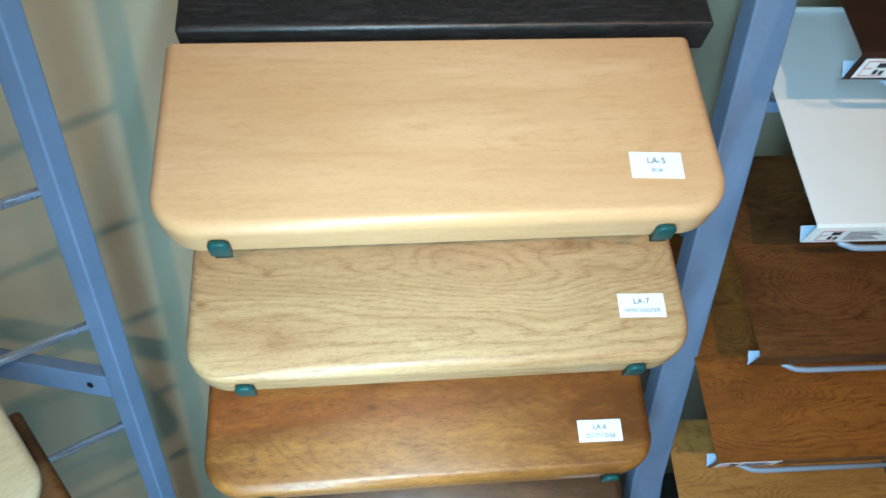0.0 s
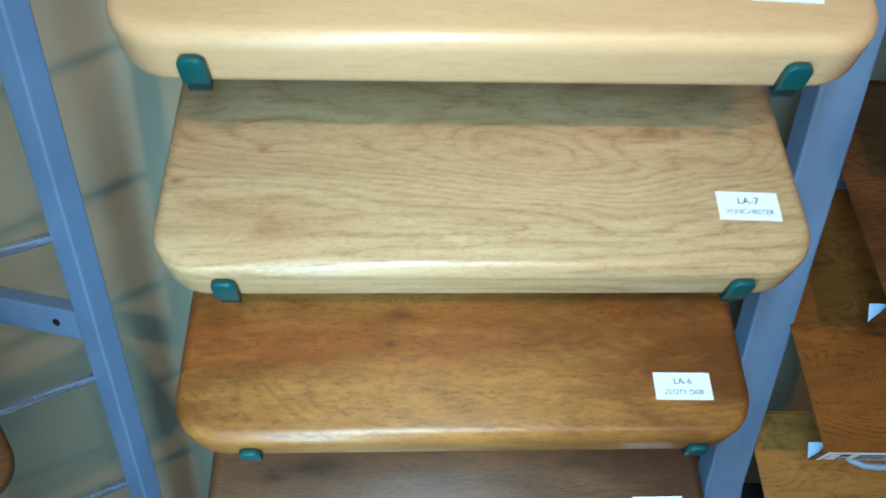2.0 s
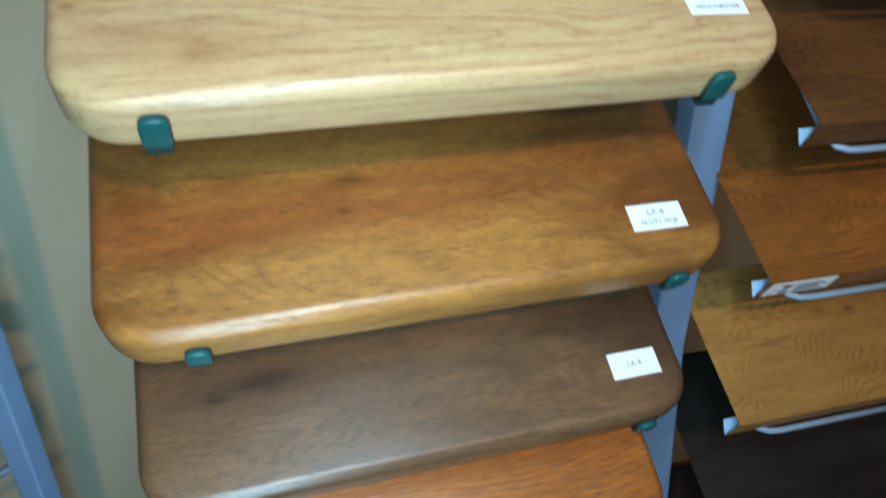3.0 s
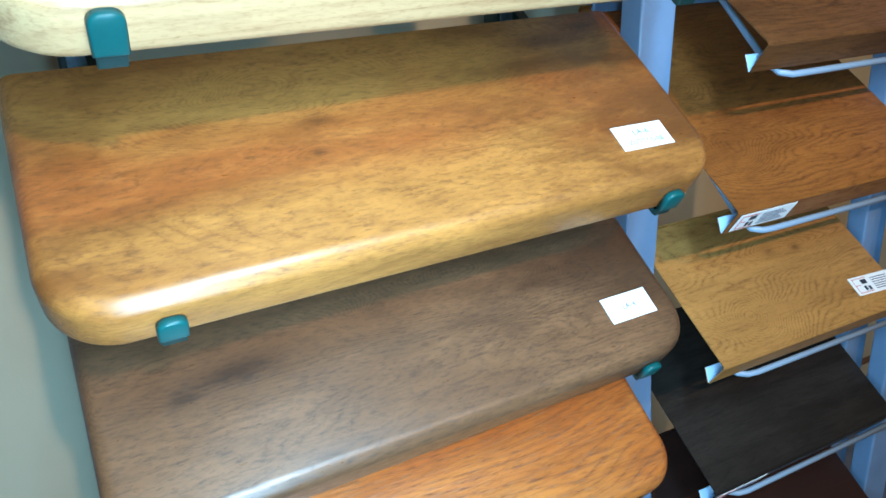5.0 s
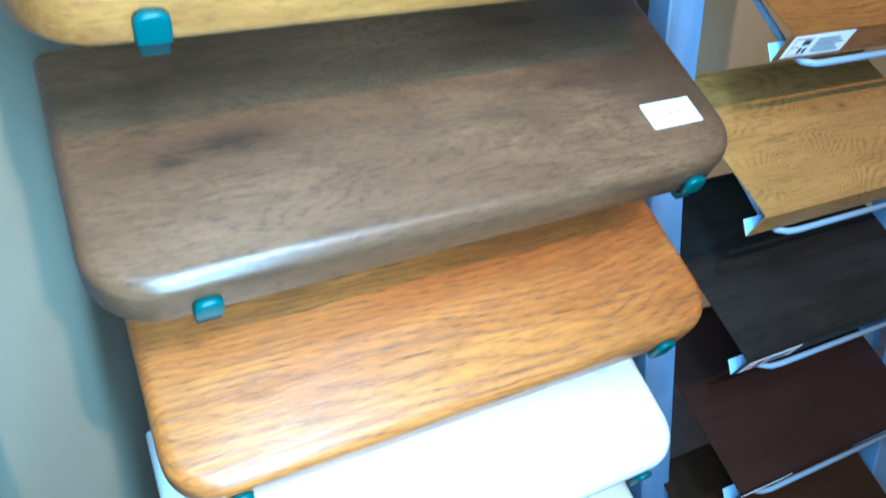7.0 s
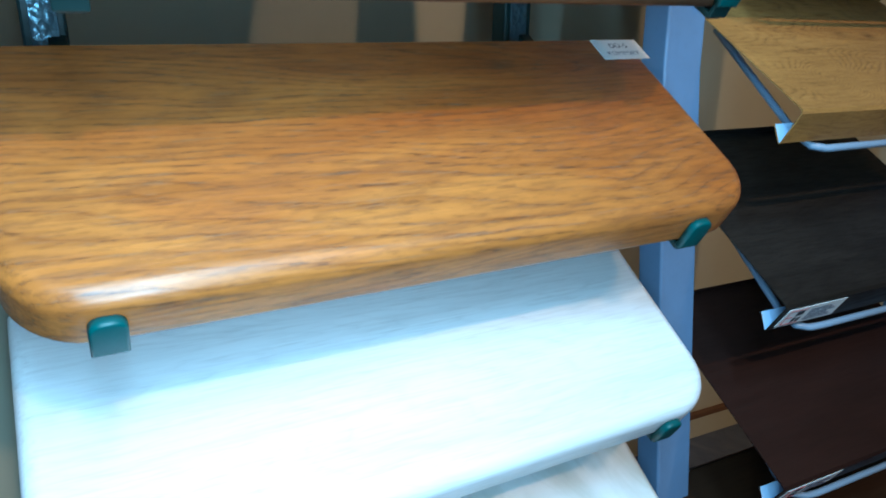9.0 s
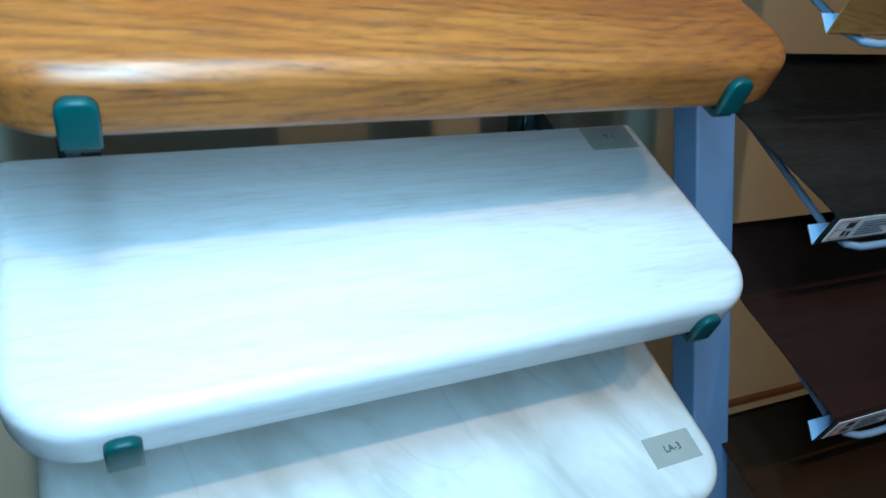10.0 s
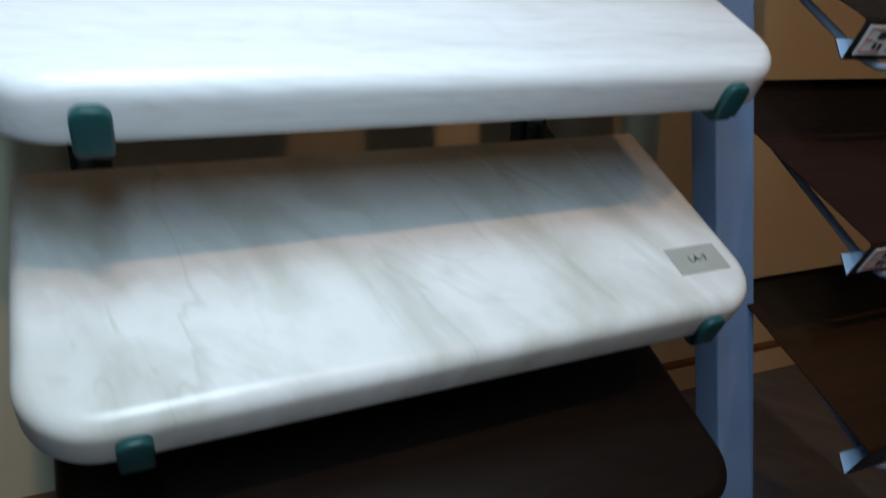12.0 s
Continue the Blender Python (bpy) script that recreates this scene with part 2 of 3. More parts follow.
M = {
    "beech": wood("beech_decor", (0.71, 0.435, 0.235), (0.57, 0.31, 0.145), (0.49, 0.25, 0.11), 0.60, 5.0, 0.40, 0.60, 0.34, 1.0, 0.40, 0.1, ((0.10, -0.115, 0.030, 0.35, 0.0, 3.2), (-0.15, -0.09, 0.025, 0.2, 0.0, 4.0)), (1.6, 7.0), (3, 16), 0.9, (0.63, 0.35, 0.165, 0.7), bands=0.35),
    "winchester": wood("oak_decor", (0.61, 0.41, 0.208), (0.32, 0.155, 0.065), (0.27, 0.125, 0.05), 0.80, 11.0, 0.30, 0.25, 0.33, 2.3, 0.50, 0.15,
                       ((0.040, -0.085, 0.030, 0.26, 0.0, 2.6), (0.008, -0.072, 0.012, 0.06, 0.30, 2.2), (0.115, -0.120, 0.024, 0.13, 0.0, 2.0), (0.139, -0.065, 0.0110, 0.08, 1.0, 1.4), (0.160, -0.066, 0.0055, 0.02, 0.8, 1.4), (0.205, -0.085, 0.028, 0.16, 0.0, 1.7), (-0.165, -0.085, 0.0060, 0.03, 0.8, 1.6), (-0.226, -0.115, 0.0070, 0.03, 0.9, 1.4), (-0.17, -0.070, 0.024, 0.14, 0.0, 6.0)),
                       (0.7, 4.0), (3, 12), 1.6, (0.54, 0.29, 0.14, 0.6), ragged=0.5, bands=0.2, keep=0.55),
    "golden": wood("golden_oak_decor", (0.40, 0.165, 0.037), (0.125, 0.040, 0.009), (0.085, 0.029, 0.009), 0.56, 26.0, 0.12, 0.95, 0.32, 4.1, 0.46, 0.2,
                   ((-0.062, -0.078, 0.011, 0.08, 0.7, 2.2), (-0.070, -0.106, 0.009, 0.04, 0.7, 1.2), (-0.095, -0.045, 0.030, 0.45, 0.0, 1.6), (0.050, -0.030, 0.022, 0.35, 0.0, 2.0), (0.155, -0.030, 0.020, 0.10, 0.75, 3.5), (0.20, -0.016, 0.010, 0.06, 0.7, 3.0)),
                   (1.8, 8.0), (4, 13), 1.0, (0.30, 0.085, 0.018, 0.9), 0.5, (110, 420), 0.34, ragged=1.0, speck=(120, 470)),
    "walnut": wood("walnut_decor", (0.190, 0.091, 0.042), (0.046, 0.022, 0.011), (0.030, 0.015, 0.009), 0.68, 26.0, 0.15, 0.8, 0.32, 6.2, 0.50, 0.15,
                   ((0.060, -0.062, 0.030, 0.55, 0.0, 1.9), (-0.030, -0.080, 0.012, 0.25, 0.25, 1.7), (-0.145, -0.095, 0.018, 0.10, 0.85, 3.2), (-0.185, -0.105, 0.010, 0.05, 0.8, 2.0), (0.100, -0.022, 0.011, 0.05, 0.7, 3.5)),
                   (1.6, 8.0), (4, 14), 1.0, (0.118, 0.052, 0.023, 0.8), 0.5, (110, 420), 0.20, ragged=1.0, speck=(120, 470)),
    "orange": wood("orange_oak_decor", (0.48, 0.162, 0.031), (0.19, 0.052, 0.011), (0.085, 0.030, 0.012), 1.0, 11.0, 0.35, 0.15, 0.34, 8.8, 0.50, 0.7,
                   ((-0.02, -0.035, 0.022, 0.10, 0.0, 4.5), (0.10, -0.030, 0.010, 0.04, 0.6, 3.0), (-0.11, -0.055, 0.012, 0.05, 0.6, 2.5), (0.05, -0.175, 0.030, 0.12, 0.0, 5.0)),
                   (1.8, 6.0), (3, 10), 4.6, (0.35, 0.080, 0.012, 0.8), 0.5, (20, 260), 0.25, (0.25, 0.15, 0.09, 0.32), ragged=0.6, speck=(70, 420), keep=0.45),
    "white": wood("white_wood_decor", (0.81, 0.795, 0.785), (0.60, 0.575, 0.56), (0.47, 0.42, 0.39), 0.45, 12.0, 0.35, 0.12, 0.34, 3.9, 0.30, 0.08, ((0.02, -0.03, 0.02, 0.2, 0.0, 5.0),), (1.6, 9.0), (3, 12), 3.0, grain=(16, 300), speck=(28, 420), ragged=0.6),
    "wenge": wood("wenge_decor", (0.020, 0.019, 0.019), (0.010, 0.009, 0.009), (0.075, 0.070, 0.066), 0.3, 8, 0.6, 0.3, 0.34, 5.5, 0.45, 0.25),
    "dark": wood("dark_brown_decor", (0.012, 0.007, 0.005), (0.007, 0.004, 0.003), (0.008, 0.005, 0.004), 0.4, 6, 0.5, 0.5, 0.42, 7.5, 0.5, gloss=0.2),
    "pale": wood("pale_oak_decor", (0.60, 0.46, 0.29), (0.45, 0.31, 0.16), (0.34, 0.22, 0.11), 0.4, 5, 0.4, 0.3, 0.35, 9.5, 0.4),
    "marble": marble("white_marble_decor", (0.82, 0.81, 0.78), (0.42, 0.41, 0.34), (0.56, 0.55, 0.48), 2.0),
    "r_brown": wood("brown_foil", (0.036, 0.017, 0.011), (0.020, 0.009, 0.006), (0.012, 0.006, 0.004), 0.3, 6, 0.4, 0.5, 0.42, 1.7, 0.4, gloss=0.2),
    "r_white": speckled("white_coat", (0.78, 0.79, 0.78), 0.02, 0.35),
    "r_walnut": wood("walnut_foil", (0.150, 0.060, 0.019), (0.050, 0.018, 0.007), (0.020, 0.008, 0.004), 0.85, 16, 0.30, 0.75, 0.42, 11.0, 0.45, 0.15, ((0.10, -0.17, 0.03, 0.4, 0.0, 1.6), (0.24, -0.12, 0.03, 0.4, 0.1, 1.6)), (2.2, 9.0), gloss=0.2, ragged=0.9),
    "r_umber": wood("umber_foil", (0.034, 0.014, 0.0055), (0.015, 0.006, 0.003), (0.014, 0.006, 0.003), 0.5, 10, 0.3, 0.6, 0.45, 16.0, 0.5, gloss=0.2),
    "r_gold": wood("golden_foil", (0.31, 0.108, 0.021), (0.105, 0.032, 0.007), (0.060, 0.018, 0.005), 0.95, 16, 0.25, 0.5, 0.45, 12.0, 0.45, 0.15, ((0.05, -0.14, 0.020, 0.3, 0.1, 1.8), (0.17, -0.08, 0.012, 0.2, 0.2, 1.8), (0.06, -0.25, 0.03, 0.4, 0.0, 1.2)), (2.2, 8.0), gloss=0.3, ragged=0.9),
    "r_oak": wood("light_oak_foil", (0.42, 0.20, 0.052), (0.17, 0.068, 0.017), (0.12, 0.05, 0.015), 0.95, 16, 0.25, 0.3, 0.45, 13.0, 0.45, 0.15, ((0.08, -0.13, 0.030, 0.5, 0.0, 1.3), (0.215, -0.062, 0.008, 0.15, 0.9, 1.6), (0.17, -0.058, 0.012, 0.2, 0.5, 1.5)), (2.2, 8.0), gloss=0.3, ragged=0.9),
    "r_black": wood("black_brown_foil", (0.026, 0.020, 0.016), (0.008, 0.006, 0.005), (0.006, 0.005, 0.004), 0.6, 10, 0.6, 0.5, 0.42, 14.0, 0.6, gloss=0.2),
    "r_mahog": wood("mahogany_foil", (0.028, 0.0105, 0.0075), (0.014, 0.0055, 0.004), (0.014, 0.007, 0.005), 0.3, 6, 0.5, 0.5, 0.45, 15.0, 0.4, gloss=0.2),
    "chipboard": speckled("raw_chipboard", (0.32, 0.17, 0.09), 0.18, 0.85, 0.0, 60, 0.3),
    "steel": speckled("blue_grey_paint", (0.16, 0.245, 0.385), 0.11, 0.36, 0.0, 11, 0.10),
    "green": speckled("green_plastic", (0.007, 0.074, 0.072), 0.10, 0.36, 0.0, 40, 0.10, 0.3),
    "green_steel": speckled("dark_green_enamel", (0.005, 0.024, 0.022), 0.10, 0.5, 0.0, 30, 0.05),
    # base colour raised above the dark green enamel to carry the torch's reflection
    "hammered": hammered("hammered_enamel", (0.14, 0.22, 0.26)),
    "chrome": speckled("zinc_plated_wire", (0.52, 0.57, 0.66), 0.10, 0.25, 0.8, 30, 0.05),
    "wire": speckled("grey_coated_wire", (0.25, 0.33, 0.43), 0.05, 0.35, 0.0, 30, 0.05),
    "primer": speckled("pale_primer", (0.47, 0.61, 0.78), 0.05, 0.5),
    "wall": speckled("beige_wall_paint", (0.62, 0.575, 0.415), 0.05, 0.85, 0.0, 2.5, 0.35),
    "floor": marble("blue_grey_floor_tile", (0.10, 0.125, 0.19), (0.035, 0.045, 0.08), (0.17, 0.19, 0.24), 6.0, 0.35),
    "ceiling": speckled("white_ceiling_paint", (0.75, 0.74, 0.70), 0.03, 0.9, 0.0, 3),
    "paper": speckled("white_paper", (0.80, 0.80, 0.79), 0.02, 0.75, 0.0, 30, 0.02),
    "greypaper": speckled("grey_foil_label", (0.42, 0.42, 0.37), 0.07, 0.5, 0.0, 40, 0.05),
    "ink": plain("black_ink", (0.03, 0.03, 0.04)),
    "greyink": plain("grey_ink", (0.11, 0.12, 0.17)),
    "redink": plain("red_ink", (0.55, 0.12, 0.12)),
    "hole": plain("dark_hole", (0.01, 0.01, 0.012)),
    "brown": speckled("brown_cap", (0.20, 0.10, 0.05), 0.1, 0.5),
}


# ---- builders ----
def finish(bm):
    bmesh.ops.recalc_face_normals(bm, faces=bm.faces)
    return bm


def part(name, bm, mat, parent=None, label="", smooth=False):
    me = bpy.data.meshes.new(name)
    bm.to_mesh(me)
    bm.free()
    for q in (mat if isinstance(mat, (list, tuple)) else [mat]):
        me.materials.append(q)
    if smooth:
        me.shade_smooth()
    ob = new(name, me)
    if parent is not None:
        ob.parent = parent
    if label:
        tagged(ob, label)
    return ob


def box(x0, x1, y0, y1, z0, z1, bevel=0.0, segs=2):
    bm = bmesh.new()
    bmesh.ops.create_cube(bm, size=1, matrix=Matrix.Translation(((x0 + x1) / 2, (y0 + y1) / 2, (z0 + z1) / 2)) @ Matrix.Diagonal((x1 - x0, y1 - y0, z1 - z0, 1)))
    if bevel:
        bmesh.ops.bevel(bm, geom=bm.edges[:], offset=bevel, segments=segs, affect="EDGES", profile=0.5)
    return bm


def thing(name, m, label, category, group="", kind=""):
    e = new(name)
    e.empty_display_size = 0.05
    e.matrix_world = m
    return tagged(e, label, category, group, kind)


def tube(points, r, sides=10):
    """A round bar through the points."""
    bm = bmesh.new()
    pts = [Vector(p) for p in points]
    rings = []
    up = Vector((0, 0, 1))
    for i, p in enumerate(pts):
        a = (pts[i] - pts[i - 1]).normalized() if i else (pts[1] - pts[0]).normalized()
        b = (pts[i + 1] - pts[i]).normalized() if i < len(pts) - 1 else a
        d = (a + b).normalized()
        side = d.cross(up)
        side = side.normalized() if side.length > 1e-4 else Vector((1, 0, 0))
        v = side.cross(d).normalized()
        rings.append([bm.verts.new(p + side * r * math.cos(6.28319 * k / sides) + v * r * math.sin(6.28319 * k / sides)) for k in range(sides)])
    for a, b in zip(rings, rings[1:]):
        for k in range(sides):
            bm.faces.new((a[k], a[(k + 1) % sides], b[(k + 1) % sides], b[k]))
    bm.faces.new(rings[0][::-1])
    bm.faces.new(rings[-1])
    return finish(bm)


def board(x0, x1, depth, thick, corner, top_r, low_r):
    """A window sill: square back, front corners rounded in plan, top and lower edges rounded. Back edge at y = 0, top at z = 0."""
    bm = bmesh.new()

    def outline(inset, z):
        r = max(corner - inset, 0.0005)
        xa, xb, yf = x0 + inset, x1 - inset, -(depth - inset)
        pts = [(xa, 0.0)]
        n = 12
        for k in range(n + 1):
            t = math.pi / 2 * k / n
            pts.append((xa + r - r * math.cos(t), yf + r - r * math.sin(t)))
        for k in range(n + 1):
            t = math.pi / 2 * (1 - k / n)
            pts.append((xb - r + r * math.cos(t), yf + r - r * math.sin(t)))
        pts.append((xb, 0.0))
        return [bm.verts.new((x, y, z)) for x, y in pts]

    layers = []
    for k in range(8):
        t = math.pi / 2 * k / 7
        layers.append((top_r * (1 - math.sin(t)), -top_r * (1 - math.cos(t))))
    for k in range(6):
        t = math.pi / 2 * k / 5
        layers.append((low_r * (1 - math.cos(t)), -thick + low_r * (1 - math.sin(t))))
    rings = [outline(i, z) for i, z in layers]
    n = len(rings[0])
    top = bm.faces.new(rings[0])
    low = bm.faces.new(rings[-1][::-1])
    for a, b in zip(rings, rings[1:]):
        for k in range(n):
            bm.faces.new((a[k], b[k], b[(k + 1) % n], a[(k + 1) % n]))
    finish(bm)
    low.material_index = 1
    for fc in bm.faces:
        fc.smooth = True
    for fc in (top, low):
        for e in fc.edges:
            e.smooth = True
    bm.edges.ensure_lookup_table()
    for e in bm.edges:
        if abs(e.verts[0].co.y) < 1e-6 and abs(e.verts[1].co.y) < 1e-6:
            e.smooth = False
    return bm


def writing(text, size, mat, parent, x, y, z=0.0004, name="writing"):
    cu = bpy.data.curves.new(name, "FONT")
    cu.body, cu.size, cu.align_x, cu.align_y = text, size, "CENTER", "CENTER"
    cu.extrude = 0.0
    tmp = bpy.data.objects.new("tmp", cu)
    scene.collection.objects.link(tmp)
    dg = bpy.context.evaluated_depsgraph_get()
    me = bpy.data.meshes.new_from_object(tmp.evaluated_get(dg))
    bpy.data.objects.remove(tmp)
    bpy.data.curves.remove(cu)
    me.materials.clear()
    me.materials.append(mat)
    ob = new(name, me)
    ob.parent = parent
    ob.location = (x, y, z)
    return ob


def sticker(parent, x, y, w, h, lines, mat, turn=0.0, z=0.0):
    lab = part("label_sticker", box(-w / 2, w / 2, -h / 2, h / 2, 0, 0.0004, 0.0), mat, parent, "small printed paper label")
    lab.matrix_local = pose(x, y, z + 0.0002, 0, 0, turn)
    for text, size, dy, ink in lines:
        writing(text, size, ink, lab, 0, dy, 0.0008)
    return lab


# ---- the room ----
def slab(name, x0, x1, y0, y1, z0, z1, mat, label, cat):
    return tagged(part(name, box(x0, x1, y0, y1, z0, z1), mat), label, cat, "", "structure")


WALL_Y = 0.45
slab("floor", -2.6, 2.8, -3.2, WALL_Y, -0.1, 0.0, M["floor"], "blue-grey marbled showroom floor", "floor")
slab("ceiling", -2.6, 2.8, -3.2, WALL_Y, 3.0, 3.1, M["ceiling"], "white painted ceiling", "ceiling")
slab("wall_back", -2.7, 2.9, WALL_Y, WALL_Y + 0.12, -0.1, 3.1, M["wall"], "plain beige painted wall behind the racks", "wall")
slab("wall_west", -2.7, -2.6, -3.2, WALL_Y, -0.1, 3.1, M["wall"], "plain beige painted side wall", "wall")
slab("wall_east", 2.8, 2.9, -3.2, WALL_Y, -0.1, 3.1, M["wall"], "plain beige painted side wall", "wall")
slab("wall_front", -2.7, 2.9, -3.32, -3.2, -0.1, 3.1, M["wall"], "plain beige painted wall", "wall")

skirt = tagged(part("baseboard", box(-2.6, 2.8, WALL_Y - 0.012, WALL_Y - 0.001, 0.0, 0.054, 0.001), M["wall"]), "low beige skirting with a brown cap", "baseboard", "", "structure")
part("cap", box(-2.6, 2.8, WALL_Y - 0.015, WALL_Y - 0.001, 0.0545, 0.066, 0.001), M["brown"], skirt, "brown cap strip")

# ---- rack of interior window sills ----
RACK = pose(0, -0.0892, 0.7636, 0, 0, 0.85) @ pose(0, 0, 0, 0, -0.73, 0) @ pose(0, 0, 0, 0.17, 0, 0)
SLOPE, STEP = 31.61, 0.1608


def row_pose(k):
    return RACK @ pose(0, 0, STEP * (6 - k), SLOPE, 0, 0)


INK, GINK = M["ink"], M["greyink"]
DEPTH = 0.190
SILLS = [
    # row, material, x0, x1, thickness, label
    (0, "wenge", -0.233, 0.278, 0.036, "black wenge window sill sample with square front corners"),
    (1, "beech", -0.241, 0.250, 0.041, "light beech window sill sample on green clips"),
    (2, "winchester", -0.240, 0.250, 0.041, "pale oak window sill sample with knots"),
    (3, "golden", -0.249, 0.241, 0.041, "golden brown oak window sill sample"),
    (4, "walnut", -0.248, 0.239, 0.041, "grey-brown walnut window sill sample"),
    (5, "orange", -0.234, 0.248, 0.037, "orange oak window sill sample with strong grain"),
    (6, "white", -0.243, 0.239, 0.036, "white wood-grain window sill sample"),
    (7, "marble", -0.242, 0.241, 0.036, "white marble-pattern window sill sample"),
    (8, "dark", -0.240, 0.244, 0.037, "dark brown window sill sample low on the rack"),
]
LABELS = {
    1: (0.187, -0.141, 0.046, 0.026, [("LA-5", 0.0085, 0.004, INK), ("BUK", 0.0056, -0.0055, GINK)], "paper", -3),
    2: (0.2025, -0.135, 0.047, 0.025, [("LA-7", 0.0085, 0.004, INK), ("WINCHESTER", 0.0060, -0.0055, GINK)], "paper", -2),
    3: (0.1805, -0.1456, 0.049, 0.024, [("LA-6", 0.0080, 0.004, GINK), ("ZŁOTY DĄB", 0.0062, -0.0055, GINK)], "paper", -1),
    4: (0.1885, -0.140, 0.049, 0.025, [("LA-4", 0.0075, 0.0, GINK)], "paper", 0),
    5: (0.2270, -0.0135, 0.048, 0.026, [("DD-5", 0.0085, 0.004, INK), ("KOMFORT", 0.0072, -0.006, GINK)], "paper", 0),
    6: (0.2015, -0.0150, 0.047, 0.027, [("T-1", 0.0080, 0.0, INK)], "greypaper", 0),
    7: (0.1990, -0.1465, 0.046, 0.025, [("LA-3", 0.0085, 0.0, INK)], "greypaper", 0),
}
for k, mat, x0, x1, thick, label in SILLS:
    sill = thing("window_sill_sample", row_pose(k) @ pose(0, 0, 0, -SLOPE, 0, 0) @ (pose(0, 0.174, -0.052, SLOPE, 0, 0) if k == 0 else pose(0, 0, 0, SLOPE, 0, 0)), label, "window sill", "interior sills on the rack")
    if k == 0:
        bm = board(x0, x1, DEPTH, thick, 0.004, 0.006, 0.002)
    else:
        bm = board(x0, x1, DEPTH, thick, 0.042, 0.012, 0.007)
    part("board", bm, [M[mat], M["chipboard"]], sill)
    if k in LABELS:
        x, y, w, h, lines, pm, turn = LABELS[k]
        sticker(sill, x, y, w, h, lines, M[pm], turn)


def clip_mesh(thick, lift, low):
    """The upturned lip that holds the sill's front edge."""
    bm = bmesh.new()
    w, r = 0.0088, 0.0065
    h = -0.0150 + lift
    pts = [(-w, low), (w, low)]
    pts += [(w - r + r * math.cos(t), h - r + r * math.sin(t)) for t in [math.pi / 2 * q / 5 for q in range(6)]]
    pts += [(-w + r - r * math.sin(t), h - r + r * math.cos(t)) for t in [math.pi / 2 * q / 5 for q in range(6)]]
    f0 = bm.faces.new([bm.verts.new((x, -DEPTH - 0.0008, z)) for x, z in pts])
    ex = bmesh.ops.extrude_face_region(bm, geom=[f0])
    vs = [v for v in ex["geom"] if isinstance(v, bmesh.types.BMVert)]
    bmesh.ops.translate(bm, verts=vs, vec=(0, -0.0055, 0))
    finish(bm)
    front = [e for e in bm.edges if all(v.co.y < -DEPTH - 0.005 for v in e.verts)]
    bmesh.ops.bevel(bm, geom=front, offset=0.0018, segments=3, affect="EDGES", profile=0.5)
    return bm


def arm_mesh(thick):
    """Bracket arm under the sill, shallow at the front and deeper towards the upright."""
    bm = box(-0.006, 0.006, -DEPTH - 0.001, 0.070, -thick - 0.010, -thick - 0.0005, 0.0012)
    for v in bm.verts:
        if v.co.y < -0.1 and v.co.z < -thick - 0.005:
            v.co.z += 0.0045
    return bm


# how far each row's lip reaches up
LIFT = {1: 0.001, 2: 0.005, 3: -0.001, 4: -0.002, 5: 0.004, 6: 0.004, 7: 0.006, 8: 0.004}
CLIP_X = (-0.190, 0.187)
for k, mat, x0, x1, thick, label in SILLS:
    for cx in CLIP_X:
        if k == 0:
            continue
        br = thing("sill_bracket", row_pose(k) @ pose(cx + (0.005 if k < 5 else 0.001), 0, 0), "dark green bracket with a green lip holding the sill", "bracket", "sill brackets")
        part("arm", arm_mesh(thick), M["green_steel"], br)
        part("neck", box(-0.0074, 0.0074, -DEPTH - 0.0036, -DEPTH - 0.0004, -thick - 0.003, -thick + 0.0115, 0.0008), M["green_steel"], br)
        part("clip", clip_mesh(thick, LIFT[k], -thick + (0.0060 if k < 5 else 0.0005)), M["green"], br, "glossy green plastic lip", True)

for cx in CLIP_X:
    up = thing("slotted_upright", RACK @ pose(cx - 0.006, 0.075, 0.0), "dark green slotted steel upright", "upright", "slotted uprights")
    part("rail", box(-0.014, 0.014, 0, 0.022, -0.76, 1.02, 0.002), M["green_steel"], up)
    # paler plate on the dark green rail, coloured for the torch's reflection
    part("face", box(-0.0085, 0.0085, -0.0016, -0.0002, -0.755, 1.015, 0.0004), M["hammered"], up, "hammered enamel face, coloured paler for the torch's glint")


def leaning(x, y, lx, ly, z0, z1, w, d):
    """Square tube that follows a leaning line; x, y: its right-front edge one metre up."""
    bm = box(-w, 0, 0, d, z0, z1, 0.003, 3)
    for v in bm.verts:
        v.co.x += x + lx * (v.co.z - 1)
        v.co.y += y + ly * (v.co.z - 1)
    return bm


post = thing("display_rack", pose(0, 0, 0), "blue-grey painted steel rack post", "rack")
POST_W, POST_D, BEND = 0.047, 0.034, 0.9


def bent_post(z0, z1):
    """Square tube that leans to the side and back, and bends slightly outward below the bend."""
    bm = box(-POST_W, 0, 0, POST_D, z0, z1, 0.003, 3)
    bmesh.ops.bisect_plane(bm, geom=bm.verts[:] + bm.edges[:] + bm.faces[:], plane_co=(0, 0, BEND), plane_no=(0, 0, 1))
    for v in bm.verts:
        lx, ly = (0.058, 0.113) if v.co.z > BEND else (-0.049, 0.105)
        v.co.x += 0.3535 + lx * (v.co.z - BEND)
        v.co.y += -0.068 + ly * (v.co.z - BEND)
    return bm


part("post", bent_post(0.0, 1.95), M["steel"], post)
part("end_cap", leaning(0.3603, -0.058, 0.058, 0.113, 1.9502, 1.957, POST_W + 0.002, POST_D + 0.002), M["hole"], post, "black plastic end cap")
part("foot_plate", box(0.315, 0.430, -0.200, -0.085, 0.0, 0.005, 0.001), M["steel"], post)

